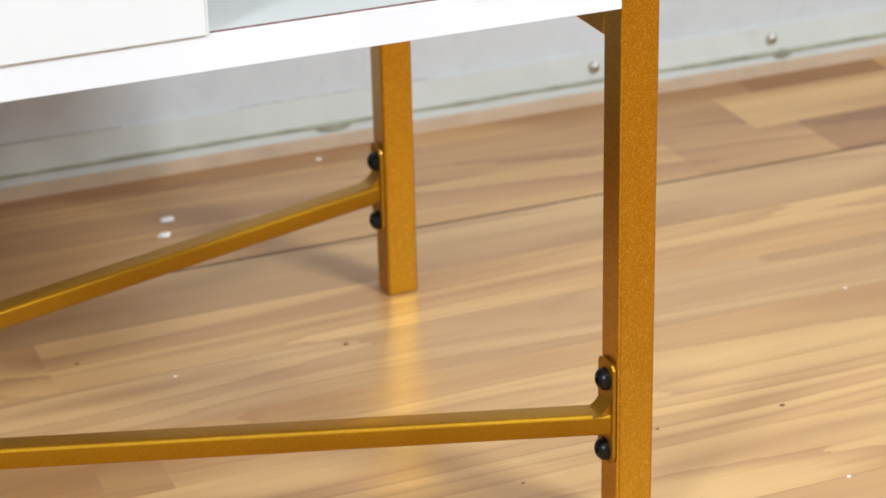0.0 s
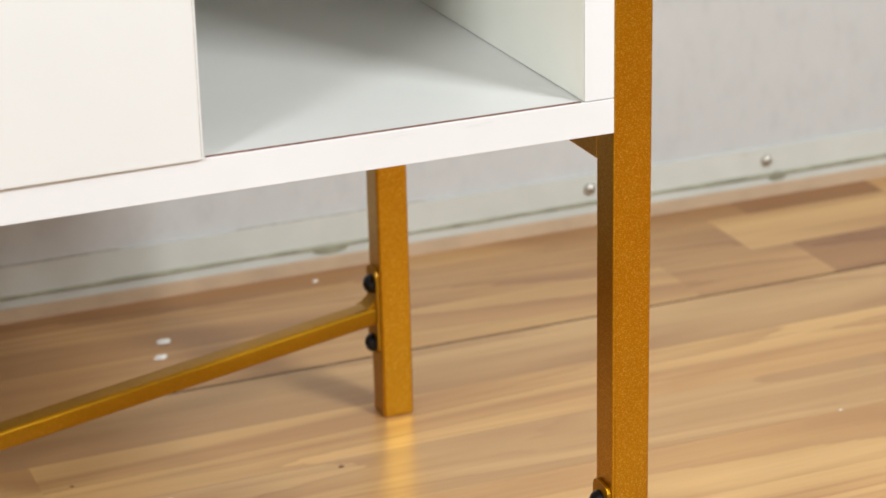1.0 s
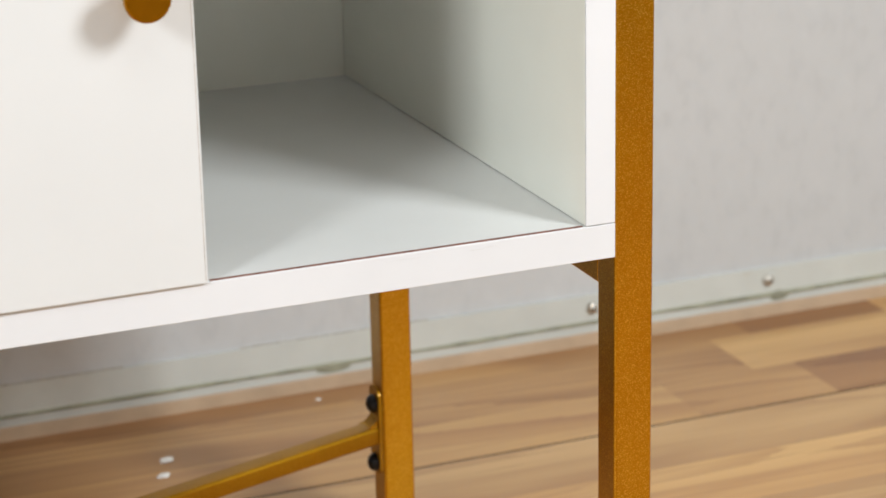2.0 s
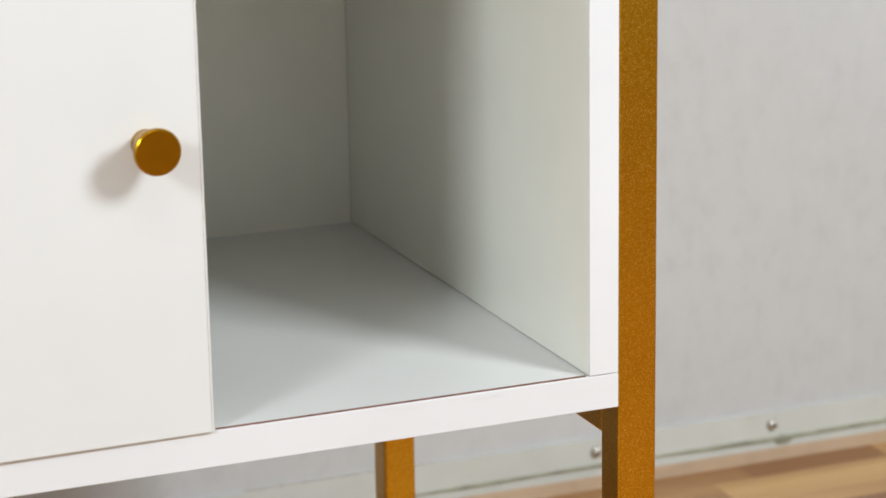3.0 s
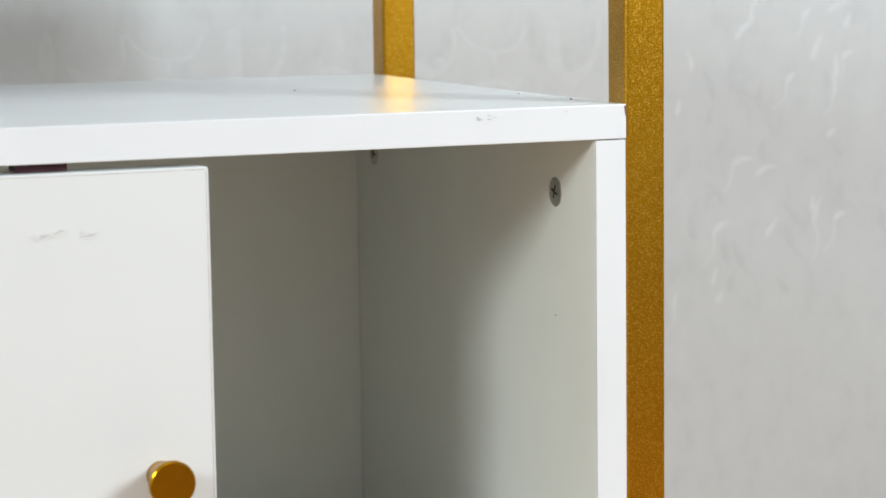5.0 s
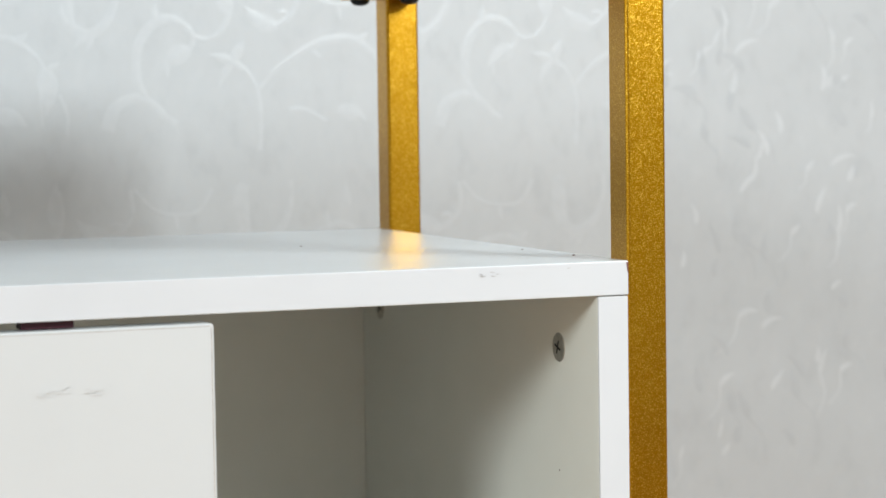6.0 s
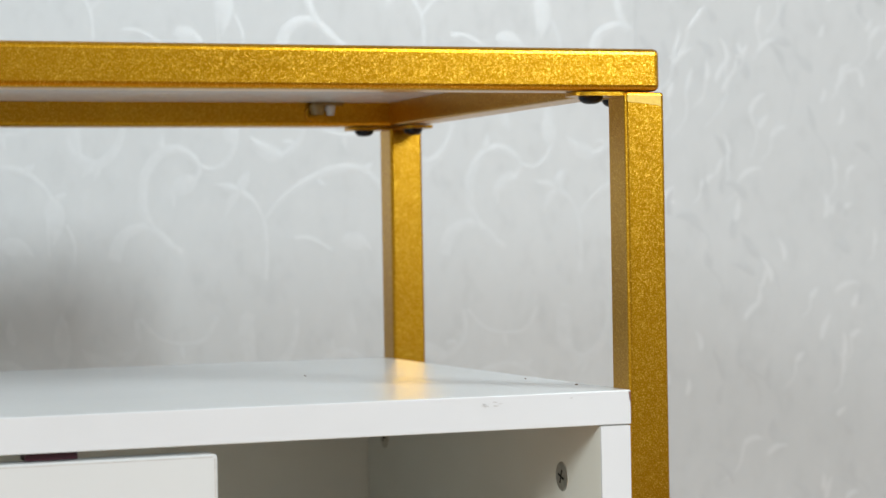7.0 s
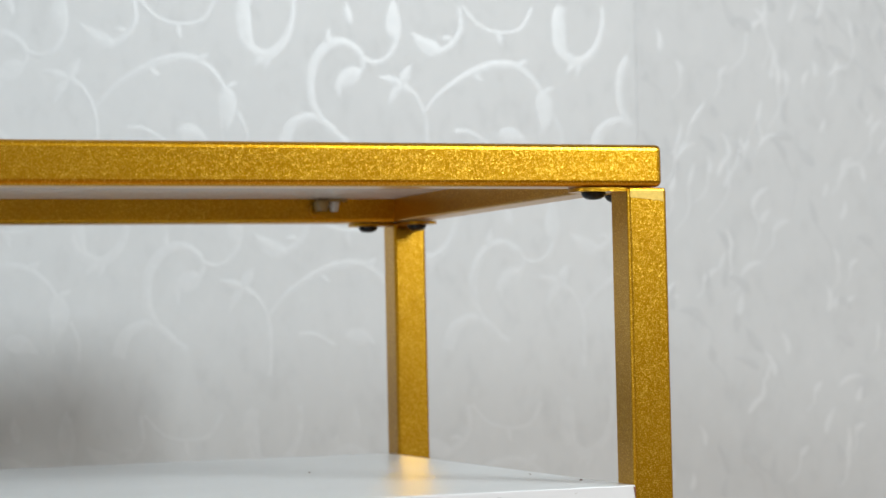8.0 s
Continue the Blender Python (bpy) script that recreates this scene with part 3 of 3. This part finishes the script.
def scuff(cx, cz, w, h, y, count, material, seed):
    """A few short broken scratches on a front face."""
    r = random.Random(seed)
    bm = bmesh.new()
    for _ in range(count):
        x, z = cx + r.uniform(-w, w), cz + r.uniform(-h, h)
        length, thick = r.uniform(0.3, 1.0) * w * 0.5, r.uniform(0.00008, 0.00022)
        steps = 6
        up, down = [], []
        for k in range(steps + 1):
            f = k / steps
            px = x + (f - 0.5) * length
            pz = z + 0.0002 * noise.noise((px * 700, seed, 0))
            t = thick * math.sin(math.pi * (0.1 + 0.8 * f))
            up.append(bm.verts.new((px, y, pz + t)))
            down.append(bm.verts.new((px, y, pz - t)))
        for k in range(steps):
            bm.faces.new((down[k], down[k + 1], up[k + 1], up[k]))
    tagged(part("scuff", bm, material, console, smooth=False), kind="stuff")


scuff(-0.092, 0.6005, 0.007, 0.0011, -0.0008, 7, MAT_SCUFF, 3)
scuff(-0.052, 0.6015, 0.003, 0.0004, -0.0008, 2, MAT_SCUFF, 5)
scuff(-0.090, 0.3085, 0.040, 0.0012, -0.0002, 3, MAT_SMEAR, 9)
scuff(-0.297, 0.5575, 0.006, 0.0018, -0.0043, 16, MAT_SMEAR, 11)
scuff(-0.277, 0.5572, 0.005, 0.0018, -0.0037, 12, MAT_SMEAR, 12)
part("corner_chip", prism(bmesh.new(), [(-T - 0.0011, LID1 - 0.0006), (-T - 0.0002, LID1 - 0.0010), (-T - 0.0001, LID1 - 0.0062), (-T - 0.0006, LID1 - 0.0045)], pose(0, -0.0005, 0, 90), 0.0004), MAT_GLUE, console, smooth=False)
for x, y, r in ((-0.027, 0.047, 0.0009), (-0.030, 0.105, 0.0006), (-0.120, 0.20, 0.0007)):
    bm = lathe(bmesh.new(), [(r, 0.0), (r * 0.7, r * 0.5), (0, r * 0.6)], pose(x, y, LID1), 10)
    part("dirt_speck", bm, MAT_CRUMB, console)
part("dirt_speck", lathe(bmesh.new(), [(0.0005, 0.0), (0, 0.0003)], pose(-T - PT, 0.047, 0.498, 0, -90), 10), MAT_CRUMB, console)

# cross-head screws inside the open bay
for y, z in ((0.046, 0.5594), (0.311, 0.5594)):
    m = pose(-T - PT, y, z, 0, -90)
    screw = part("cross_screw", lathe(bmesh.new(), [(0.0073, 0.0), (0.0072, 0.0003), (0.0056, 0.0006), (0, 0.0007)], m, 28), MAT_STEEL, console, "flat cross-head steel screw")
    # two near-black bars lie on the head; the recess's shade is their colour
    for w, h in ((0.0034, 0.0005), (0.0005, 0.0034)):
        bm = block(bmesh.new(), -T - PT - 0.0009, -T - PT - 0.0004, -w, w, -h, h)
        bm.transform(pose(0, y, z, 20))
        part("slot_shade", bm, MAT_DARK, screw)

# ---- scraps on the floor ----


def scrap(name, x, y, r, label, material, seed):
    bm = bmesh.new()
    bmesh.ops.create_icosphere(bm, subdivisions=2, radius=1.0)
    for v in bm.verts:
        f = 1 + 0.5 * noise.noise(v.co * 1.3 + Vector((seed, 0, 0)))
        v.co = Vector((x + v.co.x * r * 1.5 * f, y + v.co.y * r * f, max(0.0, (v.co.z + 0.6) * r * 0.5 * f)))
    tagged(new(name, finish(name, bm, material, True)), label, "scrap", "scraps on the floor")


scrap("paper_scrap", -0.118, 0.520, 0.0034, "small torn scrap of white paper on the floor", MAT_SCRAP, 1)
scrap("paper_scrap", -0.127, 0.495, 0.0030, "small torn scrap of white paper on the floor", MAT_SCRAP, 5)
scrap("paper_scrap", 0.019, 0.586, 0.0015, "tiny white crumb of paper near the skirting", MAT_SCRAP, 9)
for x, y, r, seed in ((-0.180, 0.283, 0.0008, 11), (0.255, 0.222, 0.0009, 12), (0.127, 0.008, 0.0009, 13)):
    scrap("paper_scrap", x, y, r, "tiny white crumb of paper on the floor", MAT_SCRAP, seed)
for x, y, r, seed in ((-0.231, 0.325, 0.0009, 14), (-0.040, 0.076, 0.0007, 15), (0.056, 0.101, 0.0008, 16), (0.136, 0.097, 0.0011, 17)):
    scrap("dirt_crumb", x, y, r, "tiny brown crumb of dirt on the floor", MAT_CRUMB, seed)
scrap("dirt_crumb", -0.070, 0.281, 0.0012, "tiny brown crumb of dirt on the floor", MAT_CRUMB, 3)

# ---- floor strips ----
STRIP = 0.0706
SEAM = 0.433
rng = random.Random(11)
# end joints of the rows by the console, counted from the wide seam, and the tone of each strip between them
NEAR = {
    2: ((-0.55, 0.075, 0.384, 0.512), (1, 2, 1, 2, 0)), 1: ((-0.42, 0.347), (2, 1, 0)), 0: ((-0.46, 0.267, 0.383), (0, 0, 1, 2)),
    -1: ((-0.55, 0.80), (3, 3, 1)), -2: ((-0.250, 0.62), (0, 0, 1)), -3: ((-0.48, 0.70), (0, 3, 1)),
    -4: ((-0.2555, -0.218, 0.66), (1, 1, 0, 3)), -5: ((-0.52, 0.55), (1, 0, 0)), -6: ((-0.35, 0.40), (1, 0, 0)),
}
far = bmesh.new()


def strip_box(bm, x0, x1, y0, y1):
    block(bm, x0, x1, y0, y1, -0.008, 0.0)


rows = []
k = -60
while k < 4:
    y0 = SEAM + k * STRIP
    if y0 + STRIP > Y0:
        rows.append((k, y0))
    k += 1
for k, y0 in rows:
    board_low = k % 3 == 0
    board_high = k % 3 == 2
    ya = y0 + ((0.0026 if k == 0 else 0.00015) if board_low else 0.00002)
    yb = min(y0 + STRIP - (0.00015 if board_high else 0.00002), WALL_Y - 0.0051)
    cuts, tones = NEAR.get(k, ((), ()))
    x = X0 + rng.uniform(-0.4, 0)
    while x < X1 - 0.001:
        x = max(x, X0)
        end = x + rng.uniform(0.38, 0.62)
        ahead = [c for c in cuts if c > x + 0.001]
        if ahead and (x > -0.75 or end > ahead[0] - 0.12):
            end = ahead[0]
        end = min(end, X1)
        tone = rng.choice((MAT_PALE, MAT_PALE, MAT_MID, MAT_MID, MAT_REDDISH))
        if cuts:
            span = sum(c <= x + 0.001 for c in cuts)
            tone = (MAT_PALE, MAT_MID, MAT_REDDISH, MAT_ROSY)[tones[span]]
        if -0.62 < (x + end) / 2 < 0.85 and y0 > -0.10:
            bm = bmesh.new()
            strip_box(bm, x + 0.00003, end - 0.00003, ya, yb)
            part("floor_strip", bm, tone, floor, smooth=False)
        else:
            verts = [far.verts.new((px, py, pz)) for px, py, pz in ((x, ya, 0), (end - 0.0002, ya, 0), (end - 0.0002, yb, 0), (x, yb, 0), (x, ya, -0.008), (end - 0.0002, ya, -0.008), (end - 0.0002, yb, -0.008), (x, yb, -0.008))]
            for q in ((0, 1, 2, 3), (0, 4, 5, 1), (1, 5, 6, 2), (2, 6, 7, 3), (3, 7, 4, 0)):
                far.faces.new([verts[i] for i in q])
        x = end
tagged(part("far_strips", far, MAT_MID, floor, smooth=False), kind="stuff")
# dark strip fills the gap between two boards, coloured like the gap's shade
part("seam", block(bmesh.new(), X0, X1, SEAM - 0.0002, SEAM + 0.0027, -0.006, -0.0003), MAT_JOINT_SHADE, floor, "dark strip filling the floor joint, the gap's shade in its colour", smooth=False)
